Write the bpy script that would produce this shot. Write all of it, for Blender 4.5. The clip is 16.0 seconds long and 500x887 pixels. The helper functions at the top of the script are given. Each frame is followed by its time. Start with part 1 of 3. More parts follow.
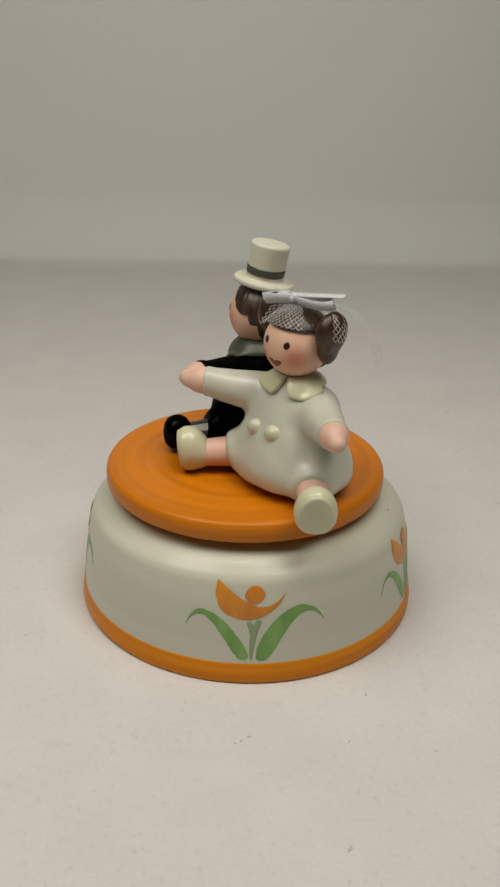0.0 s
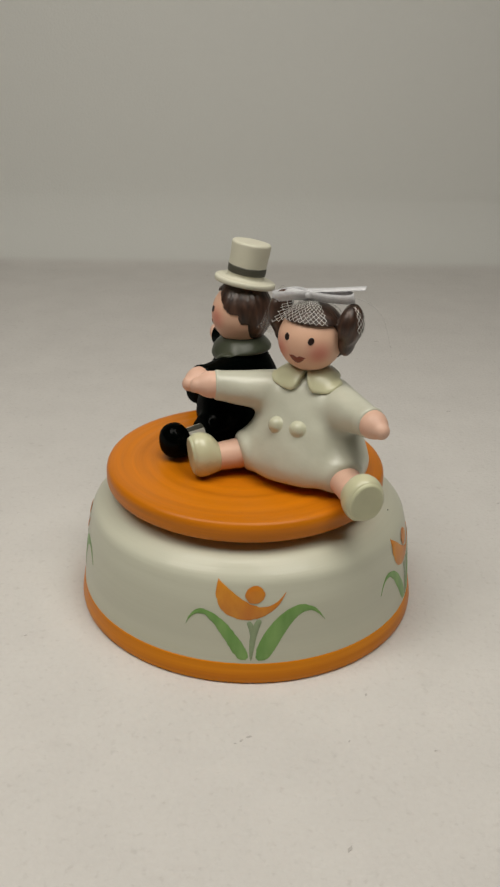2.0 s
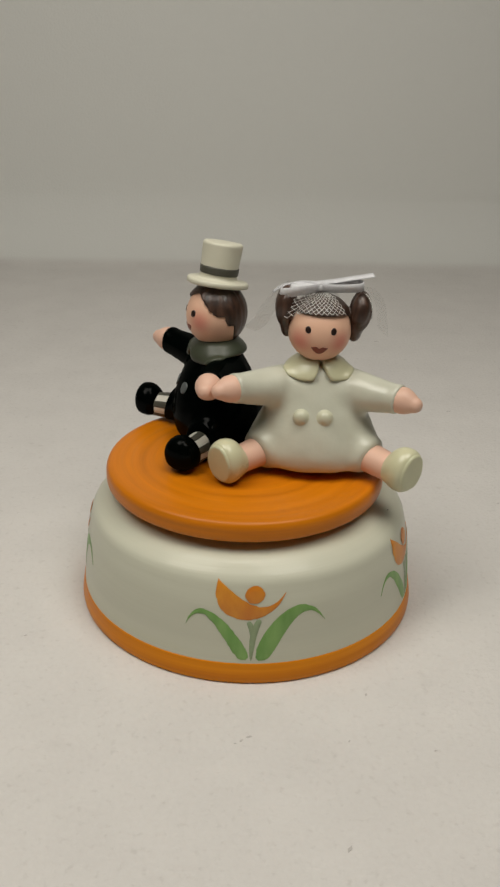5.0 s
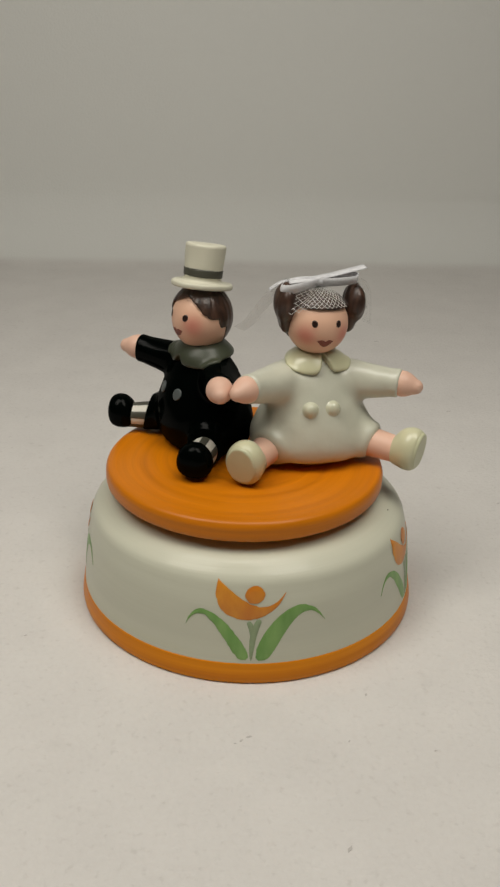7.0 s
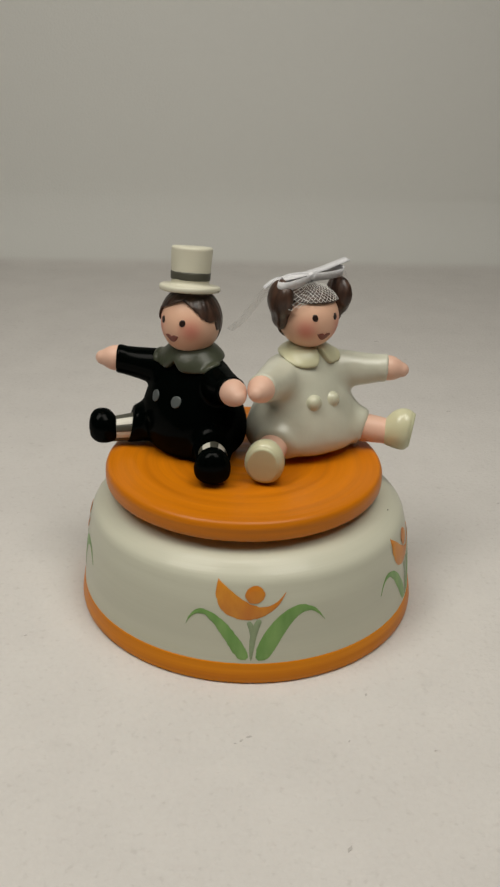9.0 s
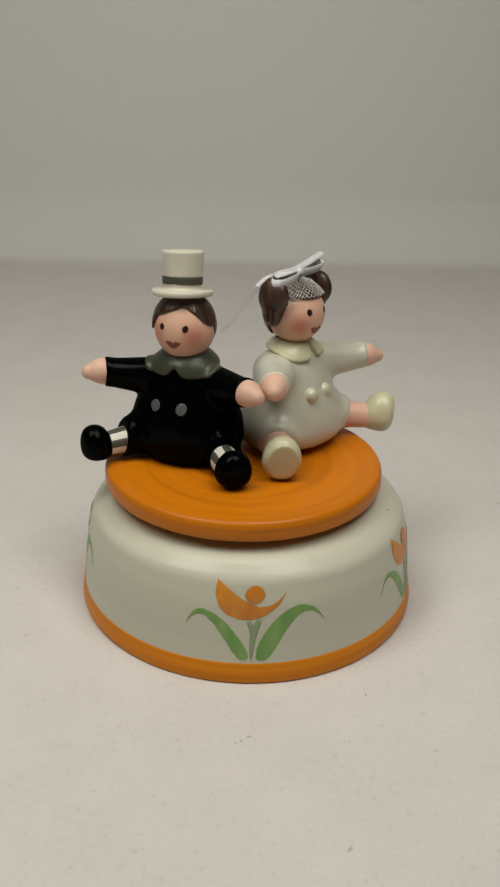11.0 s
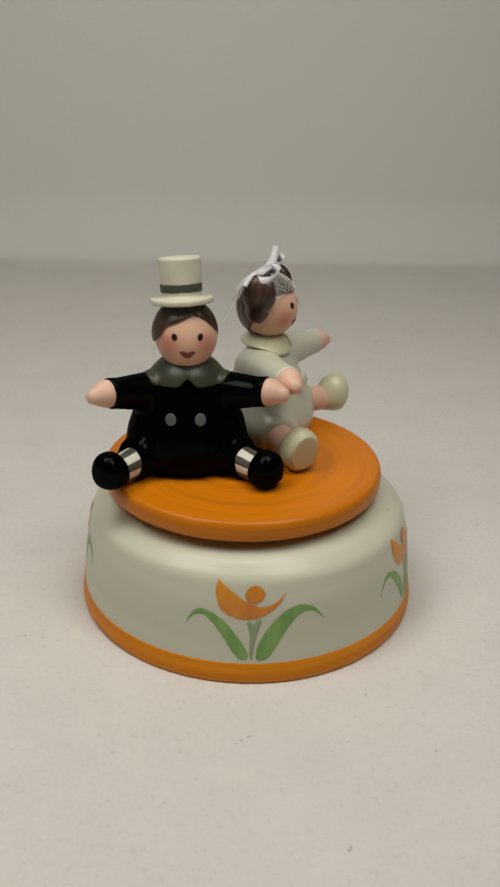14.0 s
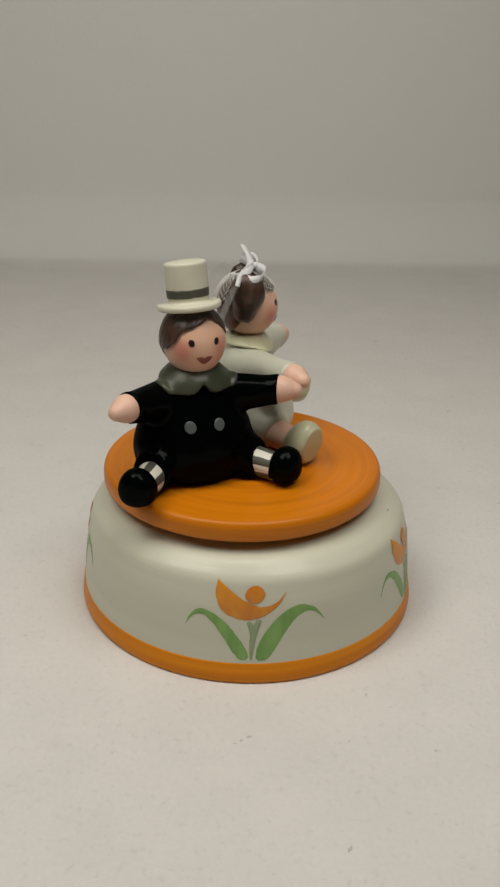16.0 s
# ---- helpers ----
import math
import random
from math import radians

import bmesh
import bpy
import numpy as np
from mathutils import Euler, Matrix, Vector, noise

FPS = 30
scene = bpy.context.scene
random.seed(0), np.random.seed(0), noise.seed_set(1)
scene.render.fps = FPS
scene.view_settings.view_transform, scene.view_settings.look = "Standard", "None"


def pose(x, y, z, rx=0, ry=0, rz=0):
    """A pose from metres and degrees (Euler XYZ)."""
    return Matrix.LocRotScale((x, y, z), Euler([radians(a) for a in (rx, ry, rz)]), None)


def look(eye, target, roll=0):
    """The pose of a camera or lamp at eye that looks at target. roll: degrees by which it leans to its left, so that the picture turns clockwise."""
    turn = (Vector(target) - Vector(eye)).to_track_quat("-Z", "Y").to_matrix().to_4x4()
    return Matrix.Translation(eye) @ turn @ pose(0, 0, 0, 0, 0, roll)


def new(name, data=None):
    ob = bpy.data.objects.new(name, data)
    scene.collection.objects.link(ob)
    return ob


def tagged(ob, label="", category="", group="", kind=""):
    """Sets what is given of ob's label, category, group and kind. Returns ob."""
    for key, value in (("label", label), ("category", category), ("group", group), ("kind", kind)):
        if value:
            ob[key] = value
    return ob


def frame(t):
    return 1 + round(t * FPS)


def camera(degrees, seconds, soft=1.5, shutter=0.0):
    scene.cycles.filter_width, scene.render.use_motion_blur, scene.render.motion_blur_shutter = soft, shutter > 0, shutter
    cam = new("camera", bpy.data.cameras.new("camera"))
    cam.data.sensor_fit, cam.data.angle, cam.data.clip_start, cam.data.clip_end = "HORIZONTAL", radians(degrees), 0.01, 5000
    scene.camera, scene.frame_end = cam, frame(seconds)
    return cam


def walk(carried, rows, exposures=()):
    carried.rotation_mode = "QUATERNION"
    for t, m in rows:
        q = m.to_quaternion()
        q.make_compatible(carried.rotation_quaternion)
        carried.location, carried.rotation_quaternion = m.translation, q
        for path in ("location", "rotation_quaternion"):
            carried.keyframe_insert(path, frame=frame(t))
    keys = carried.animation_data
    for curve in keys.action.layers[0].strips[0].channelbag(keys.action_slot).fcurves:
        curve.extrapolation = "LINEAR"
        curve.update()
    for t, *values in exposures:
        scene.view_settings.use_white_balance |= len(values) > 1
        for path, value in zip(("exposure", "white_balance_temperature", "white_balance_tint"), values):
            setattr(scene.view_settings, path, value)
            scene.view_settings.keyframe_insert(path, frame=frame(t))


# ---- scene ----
S = 0.055          # radius of the music box base in metres; shapes below are given in such radii
SPIN = (8.6553, -0.00335)  # degrees a second, degrees a second squared

# ---- camera ----
cam = camera(31.427, 16.0, soft=2.4)
EYE = Vector((0.0, -4.71546, 3.05582)) * S
AIM = Vector((0.006619, 0.911689, -0.410827))
CAMERA_POSE = look(EYE, EYE + AIM, 1.495)
walk(cam, [(0.0, CAMERA_POSE), (16.0, CAMERA_POSE)], exposures=[(0.0, 0.0), (16.0, 0.0)])

# ---- light ----
world = bpy.data.worlds.new("world")
scene.world = world
world.use_nodes = True
world.node_tree.nodes["Background"].inputs[0].default_value = (0.9, 0.95, 1.0, 1)
world.node_tree.nodes["Background"].inputs[1].default_value = 0.05


def area_lamp(name, eye, target, width, depth, watts, colour):
    data = bpy.data.lights.new(name, "AREA")
    data.shape, data.size, data.size_y = "RECTANGLE", width, depth
    data.energy, data.color = watts, colour
    ob = new(name, data)
    ob.matrix_basis = look(eye, target)
    return ob


for side, watts in ((-1, 1.90), (1, 1.82)):  # two long lamps above the camera, one on each hand
    area_lamp("softbox", (-0.05 + side * 0.19, -0.145, 0.59), (-0.02 + side * 0.05, -0.01, 0.0), 0.24, 0.38, watts, (1.0, 0.957, 0.865))


# ---- materials ----
def material(name, colour, rough=0.5, vary=0.08, size=60.0, bump=0.1, bump_size=400.0, coat=0.0, tint=None,
             metal=0.0, stretch=(1, 1, 1), gloss=0.5, turned=False, coat_rough=0.25):
    """A painted or woven surface: base colour with two scales of variation and a fine relief."""
    m = bpy.data.materials.new(name)
    m.use_nodes = True
    n, l = m.node_tree.nodes, m.node_tree.links
    b = n["Principled BSDF"]
    co = n.new("ShaderNodeTexCoord")
    mp = n.new("ShaderNodeMapping")
    mp.inputs["Scale"].default_value = stretch
    if turned:  # brush marks that run round the axis
        plane, flat, way, small, com, sep = [n.new("ShaderNodeVectorMath") for _ in range(4)] + [n.new("ShaderNodeCombineXYZ"), n.new("ShaderNodeSeparateXYZ")]
        plane.operation, flat.operation, way.operation, small.operation = "MULTIPLY", "LENGTH", "NORMALIZE", "MULTIPLY_ADD"
        plane.inputs[1].default_value, small.inputs[1].default_value = (1, 1, 0), (0.0016, 0.0016, 0)
        l.new(co.outputs["Object"], plane.inputs[0])
        l.new(plane.outputs[0], flat.inputs[0])
        l.new(plane.outputs[0], way.inputs[0])
        l.new(co.outputs["Object"], sep.inputs[0])
        l.new(flat.outputs["Value"], com.inputs[0])
        l.new(sep.outputs[2], com.inputs[2])
        l.new(way.outputs[0], small.inputs[0])
        l.new(com.outputs[0], small.inputs[2])
        l.new(small.outputs[0], mp.inputs[0])
    else:
        l.new(co.outputs["Object"], mp.inputs[0])
    big, fine = n.new("ShaderNodeTexNoise"), n.new("ShaderNodeTexNoise")
    big.inputs["Scale"].default_value, big.inputs["Detail"].default_value = size, 4
    fine.inputs["Scale"].default_value, fine.inputs["Detail"].default_value = bump_size, 3
    for q in (big, fine):
        l.new(mp.outputs[0], q.inputs["Vector"])
    ramp = n.new("ShaderNodeValToRGB")
    dark = tint or tuple(c * (1 - vary * 2) for c in colour)
    ramp.color_ramp.elements[0].position, ramp.color_ramp.elements[1].position = 0.3, 0.7
    ramp.color_ramp.elements[0].color, ramp.color_ramp.elements[1].color = (*dark, 1), (*colour, 1)
    l.new(big.outputs[0], ramp.inputs[0])
    mix = n.new("ShaderNodeMix")
    mix.data_type, mix.blend_type = "RGBA", "OVERLAY"
    mix.inputs["Factor"].default_value = vary
    l.new(ramp.outputs[0], mix.inputs[6])
    l.new(fine.outputs[0], mix.inputs[7])
    l.new(mix.outputs[2], b.inputs["Base Color"])
    rr = n.new("ShaderNodeMapRange")
    rr.inputs[3].default_value, rr.inputs[4].default_value = rough - 0.08, rough + 0.08
    l.new(big.outputs[0], rr.inputs[0])
    l.new(rr.outputs[0], b.inputs["Roughness"])
    b.inputs["Metallic"].default_value = metal
    b.inputs["Specular IOR Level"].default_value = gloss
    b.inputs["Coat Weight"].default_value, b.inputs["Coat Roughness"].default_value = coat, coat_rough
    if bump:
        bp = n.new("ShaderNodeBump")
        bp.inputs["Strength"].default_value, bp.inputs["Distance"].default_value = bump, 0.0006
        l.new(fine.outputs[0], bp.inputs["Height"])
        l.new(bp.outputs[0], b.inputs["Normal"])
    return m


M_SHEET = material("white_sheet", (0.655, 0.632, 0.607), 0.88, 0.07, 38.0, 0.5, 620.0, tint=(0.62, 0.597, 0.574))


def stain(m, size, low, high, factor):
    """Adds faint darker smudges of their own shape to a material."""
    n, l = m.node_tree.nodes, m.node_tree.links
    b = n["Principled BSDF"]
    base = b.inputs["Base Color"].links[0].from_socket
    co, tex, ramp, mix = n.new("ShaderNodeTexCoord"), n.new("ShaderNodeTexNoise"), n.new("ShaderNodeMapRange"), n.new("ShaderNodeMix")
    tex.inputs["Scale"].default_value, tex.inputs["Detail"].default_value = size, 5
    ramp.interpolation_type = "SMOOTHSTEP"
    ramp.inputs[1].default_value, ramp.inputs[2].default_value, ramp.inputs[4].default_value = low, high, factor
    mix.data_type, mix.blend_type = "RGBA", "MULTIPLY"
    mix.inputs[7].default_value = (0.55, 0.52, 0.50, 1)
    l.new(co.outputs["Object"], tex.inputs[0])
    l.new(tex.outputs[0], ramp.inputs[0])
    l.new(ramp.outputs[0], mix.inputs[0])
    l.new(base, mix.inputs[6])
    l.new(mix.outputs[2], b.inputs["Base Color"])


stain(M_SHEET, 70.0, 0.60, 0.78, 0.10)
stain(M_SHEET, 420.0, 0.56, 0.76, 0.20)


def brighten_hung(m, upper, low, high):
    """Softly pales and greys the hung part: its missing light is put into colour."""
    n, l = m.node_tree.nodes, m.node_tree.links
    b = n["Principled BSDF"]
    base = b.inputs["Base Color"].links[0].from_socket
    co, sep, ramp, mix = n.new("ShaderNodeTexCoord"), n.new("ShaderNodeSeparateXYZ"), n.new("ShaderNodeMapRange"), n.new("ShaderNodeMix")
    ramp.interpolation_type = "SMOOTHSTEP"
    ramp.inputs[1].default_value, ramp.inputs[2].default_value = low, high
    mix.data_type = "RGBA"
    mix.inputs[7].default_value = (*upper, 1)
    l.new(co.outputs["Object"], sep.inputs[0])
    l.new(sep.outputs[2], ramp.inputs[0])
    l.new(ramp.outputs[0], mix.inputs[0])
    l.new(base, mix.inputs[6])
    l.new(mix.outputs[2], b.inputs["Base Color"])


# upper colour set lighter than the laid part to offset the lamps' falloff
brighten_hung(M_SHEET, (0.715, 0.715, 0.685), 0.0, 0.004)
M_ROOM = material("room_paint", (0.28, 0.27, 0.26), 0.9, 0.03, 4.0, 0.1, 60.0)
M_CREAM = material("cream_glaze", (0.615, 0.615, 0.500), 0.42, 0.03, 150.0, 0.10, 900.0, 0.20, gloss=0.3, turned=True, coat_rough=0.13)
M_ORANGE = material("orange_paint", (0.655, 0.198, 0.002), 0.38, 0.08, 380.0, 0.10, 1500.0, 0.0, (0.50, 0.145, 0.003), gloss=0.28, turned=True)
M_RIM = material("orange_rim_paint", (0.76, 0.268, 0.004), 0.36, 0.08, 380.0, 0.10, 1500.0, 0.0, (0.60, 0.175, 0.002), gloss=0.22, turned=True)
M_PETAL = material("orange_brush", (0.72, 0.29, 0.02), 0.4, 0.15, 170.0, 0.05, 600.0, 0.1, (0.58, 0.17, 0.010), stretch=(1, 1, 0.45))
M_LEAF = material("green_brush", (0.22, 0.40, 0.11), 0.4, 0.10, 260.0, 0.05, 600.0, 0.1, (0.135, 0.30, 0.06), stretch=(1, 1, 0.3))
M_STEM = material("pale_green_brush", (0.36, 0.46, 0.26), 0.4, 0.15, 160.0, 0.05, 600.0, 0.1)
M_DRESS = material("white_dress_paint", (0.580, 0.582, 0.480), 0.34, 0.05, 60.0, 0.22, 240.0, 0.25)
M_IVORY = material("ivory_paint", (0.61, 0.60, 0.40), 0.28, 0.04, 60.0, 0.08, 300.0, 0.25)
M_SOLE = material("pale_green_sole_paint", (0.60, 0.60, 0.40), 0.35, 0.05, 90.0, 0.1, 400.0)
M_HAT = material("hat_paint", (0.63, 0.61, 0.49), 0.5, 0.04, 60.0, 0.15, 300.0, 0.1)
M_BAND = material("olive_band_paint", (0.07, 0.068, 0.05), 0.5, 0.1, 80.0, 0.1, 300.0)
M_COLLAR = material("olive_collar_paint", (0.055, 0.062, 0.040), 0.36, 0.1, 60.0, 0.3, 300.0, 0.08, gloss=0.3)
M_BLACK = material("black_paint", (0.0008, 0.0016, 0.0013), 0.24, 0.1, 60.0, 0.5, 420.0, 0.09, gloss=0.0, coat_rough=0.16)
M_HAIR = material("brown_hair_paint", (0.085, 0.042, 0.026), 0.38, 0.15, 330.0, 0.3, 500.0, 0.06, (0.014, 0.007, 0.005), stretch=(1.6, 1.6, 0.4))
M_HANDSKIN = material("pink_skin_paint", (0.75, 0.480, 0.365), 0.45, 0.05, 80.0, 0.10, 300.0, 0.05, gloss=0.35)
M_EYE = material("dark_eye_paint", (0.02, 0.008, 0.006), 0.35, 0.05)
M_LIPS = material("red_brown_lip_paint", (0.22, 0.05, 0.03), 0.4, 0.1)
M_GREYBUTTON = material("grey_button_paint", (0.10, 0.115, 0.115), 0.35, 0.1)
M_BUTTON = material("pale_button_paint", (0.60, 0.60, 0.45), 0.28, 0.04, 60.0, 0.08, 300.0, 0.4)
M_LINT = material("grey_lint", (0.53, 0.50, 0.48), 0.9, 0.1)
M_SATIN = material("white_satin", (0.66, 0.66, 0.68), 0.34, 0.06, 900.0, 0.3, 2400.0)
M_NET = material("white_net", (0.78, 0.77, 0.74), 0.6, 0.02)


def face_material(name, blush_z):
    """Skin paint with a soft rouge spot on each cheek, in the doll's own space."""
    m = material(name, (0.77, 0.475, 0.335), 0.45, 0.04, 80.0, 0.10, 300.0, 0.05, gloss=0.35)
    n, l = m.node_tree.nodes, m.node_tree.links
    b = n["Principled BSDF"]
    base = b.inputs["Base Color"].links[0].from_socket
    co = n.new("ShaderNodeTexCoord")
    for x in (-0.125, 0.125):
        dist = n.new("ShaderNodeVectorMath")
        dist.operation = "DISTANCE"
        dist.inputs[1].default_value = (x * 0.0535, -0.165 * 0.0535, blush_z * 0.0535)
        l.new(co.outputs["Object"], dist.inputs[0])
        f = n.new("ShaderNodeMapRange")
        f.interpolation_type = "SMOOTHSTEP"
        f.inputs[1].default_value, f.inputs[2].default_value = 0.005 * S, 0.105 * S
        f.inputs[3].default_value, f.inputs[4].default_value = 0.75, 0.0
        l.new(dist.outputs["Value"], f.inputs[0])
        mix = n.new("ShaderNodeMix")
        mix.data_type = "RGBA"
        mix.inputs[7].default_value = (0.60, 0.16, 0.12, 1)
        l.new(f.outputs[0], mix.inputs[0])
        l.new(base, mix.inputs[6])
        base = mix.outputs[2]
    l.new(base, b.inputs["Base Color"])
    return m


M_FACE = face_material("face_paint", 0.78)
M_SOCK = material("striped_sock_paint", (0.7, 0.68, 0.6), 0.4, 0.04, 80.0, 0.05)


def tulle_material(name, cover):
    m = bpy.data.materials.new(name)
    m.use_nodes = True
    n, l = m.node_tree.nodes, m.node_tree.links
    b, out = n["Principled BSDF"], n["Material Output"]
    b.inputs["Base Color"].default_value, b.inputs["Roughness"].default_value = (0.8, 0.8, 0.8, 1), 0.6
    clear, mix = n.new("ShaderNodeBsdfTransparent"), n.new("ShaderNodeMixShader")
    tex = n.new("ShaderNodeTexNoise")
    tex.inputs["Scale"].default_value = 900.0
    rng = n.new("ShaderNodeMapRange")
    rng.inputs[3].default_value, rng.inputs[4].default_value = cover * 0.8, cover * 1.2
    co = n.new("ShaderNodeTexCoord")
    l.new(co.outputs["Object"], tex.inputs[0])
    l.new(tex.outputs[0], rng.inputs[0])
    l.new(rng.outputs[0], mix.inputs[0])
    l.new(clear.outputs[0], mix.inputs[1])
    l.new(b.outputs[0], mix.inputs[2])
    l.new(mix.outputs[0], out.inputs["Surface"])
    return m


M_TULLE = tulle_material("sheer_tulle", 0.09)
M_HAZE = tulle_material("very_sheer_tulle", 0.035)


# ---- mesh helpers ----
def mesh_of(name, verts, faces, mats, index=None, smooth=True, scale=1.0):
    me = bpy.data.meshes.new(name)
    me.from_pydata([tuple(v) for v in np.asarray(verts, float) * S * scale], [], [tuple(int(i) for i in f) for f in faces])
    for m in mats:
        me.materials.append(m)
    if index is not None:
        me.polygons.foreach_set("material_index", np.asarray(index, np.int32))
    me.polygons.foreach_set("use_smooth", np.full(len(me.polygons), smooth))
    me.update()
    return me


def part(name, data, parent, label=""):
    ob = new(name, data)
    ob.parent = parent
    return tagged(ob, label)


def lathe(profile, steps=160, close=True):
    """A body of revolution about z from (radius, height) pairs, listed from the bottom axis to the top axis."""
    verts, faces = [], []
    for r, z in profile:
        for i in range(steps):
            a = 2 * math.pi * i / steps
            verts.append((r * math.cos(a), r * math.sin(a), z))
    for k in range(len(profile) - 1):
        for i in range(steps):
            j = (i + 1) % steps
            faces.append((k * steps + i, k * steps + j, (k + 1) * steps + j, (k + 1) * steps + i))
    if close:
        faces.append(tuple(range(steps))[::-1])
        faces.append(tuple((len(profile) - 1) * steps + i for i in range(steps)))
    return verts, faces


def rounded(points, radius=0.02, n=5):
    """A profile with each inner corner rounded."""
    out = [points[0]]
    for a, b, c in zip(points, points[1:], points[2:]):
        a, b, c = Vector(a), Vector(b), Vector(c)
        d = min(radius, (a - b).length / 2.05, (c - b).length / 2.05)
        p, q = b + (a - b).normalized() * d, b + (c - b).normalized() * d
        for i in range(n + 1):
            t = i / n
            out.append(tuple(p * (1 - t) ** 2 + b * 2 * t * (1 - t) + q * t * t))
    return out + [points[-1]]


# ---- solids given by distance functions, for the modelled clay dolls ----
def ball(c, r):
    c, r = np.array(c), np.array(r)

    def f(p):
        q = (p - c) / r
        k = np.linalg.norm(q, axis=-1)
        g = np.linalg.norm(q / r, axis=-1) + 1e-9
        return k * (k - 1) / g
    return f


def cone(a, b, ra, rb):
    """A rounded cone from a to b."""
    a, b = np.array(a, float), np.array(b, float)

    def f(p):
        ab = b - a
        t = np.clip((p - a) @ ab / (ab @ ab), 0, 1)
        return np.linalg.norm(p - a - t[..., None] * ab, axis=-1) - (ra + (rb - ra) * t)
    return f


def half(point, normal):
    point, normal = np.array(point, float), np.array(normal, float)
    normal = normal / np.linalg.norm(normal)
    return lambda p: (p - point) @ normal


def join(k, *fs):
    def f(p):
        d = fs[0](p)
        for g in fs[1:]:
            e = g(p)
            h = np.clip(0.5 + 0.5 * (e - d) / k, 0, 1)
            d = e * (1 - h) + d * h - k * h * (1 - h)
        return d
    return f


def cut(k, *fs):
    """The common part of solids, its edges rounded by k."""
    g = join(k, *[(lambda p, q=q: -q(p)) for q in fs])
    return lambda p: -g(p)


def grown(f, d):
    return lambda p: f(p) - d


def lumpy(f, d=0.0022):
    """A hand-made unevenness."""
    return lambda p: f(p) + d * (np.sin(17 * p[..., 0] + 11 * p[..., 2] + 1) * np.sin(19 * p[..., 1] - 7 * p[..., 2] + 2) + 0.6 * np.sin(37 * p[..., 2] + 9 * p[..., 1]) * np.sin(31 * p[..., 0] + 4))


def skin(f, lo, hi, h):
    """The surface of a distance function as quads (surface nets)."""
    lo, hi = np.array(lo, float), np.array(hi, float)
    n = np.ceil((hi - lo) / h).astype(int) + 1
    ax = [lo[i] + h * np.arange(n[i]) for i in range(3)]
    grid = np.stack(np.meshgrid(*ax, indexing="ij"), -1)
    d = f(grid)
    inside = d < 0
    total, count = np.zeros((*(n - 1), 3)), np.zeros(n - 1)
    corner = lambda o: tuple(slice(o[i], n[i] - 1 + o[i]) for i in range(3))
    for axis in range(3):
        for u in (0, 1):
            for v in (0, 1):
                o = [0, 0, 0]
                o[(axis + 1) % 3], o[(axis + 2) % 3] = u, v
                e = list(o)
                e[axis] = 1
                a, b = d[corner(o)], d[corner(e)]
                hit = (a < 0) != (b < 0)
                t = np.where(hit, a / np.where(hit, a - b, 1), 0)
                pa, pb = grid[corner(o)], grid[corner(e)]
                total += np.where(hit[..., None], pa + t[..., None] * (pb - pa), 0)
                count += hit
    ids = -np.ones(n - 1, int)
    live = count > 0
    ids[live] = np.arange(live.sum())
    v = total[live] / count[live][:, None]
    for _ in range(2):
        g = np.stack([f(v + q) - f(v - q) for q in np.eye(3) * h * 0.2], -1) / (0.4 * h)
        step = f(v) / np.maximum((g * g).sum(-1), 0.2)
        v = v - np.clip(step, -h * 0.5, h * 0.5)[:, None] * g
    quads = []
    for axis in range(3):
        b, c = (axis + 1) % 3, (axis + 2) % 3
        s0 = [slice(1, -1)] * 3
        s0[axis] = slice(0, -1)
        s1 = list(s0)
        s1[axis] = slice(1, None)
        p, q = inside[tuple(s0)], inside[tuple(s1)]
        for flip, hit in ((0, p & ~q), (1, ~p & q)):
            idx = np.argwhere(hit)
            idx[:, b] += 1
            idx[:, c] += 1
            k = []
            for db, dc in ((-1, -1), (0, -1), (0, 0), (-1, 0)):
                w = idx.copy()
                w[:, b] += db
                w[:, c] += dc
                k.append(ids[w[:, 0], w[:, 1], w[:, 2]])
            k = np.stack(k, -1)
            quads.append(k[:, ::-1] if flip else k)
    return v, np.concatenate(quads)


def doll_mesh(name, pieces):
    """One mesh out of pieces: (distance function, low corner, high corner, grid step, material)."""
    verts, faces, index, mats, start = [], [], [], [], 0
    for f, lo, hi, h, m in pieces:
        v, q = skin(f, lo, hi, h)
        if m not in mats:
            mats.append(m)
        verts.append(v)
        faces.append(q + start)
        index += [mats.index(m)] * len(q)
        start += len(v)
    return mesh_of(name, np.concatenate(verts), np.concatenate(faces), mats, index, scale=DOLL)


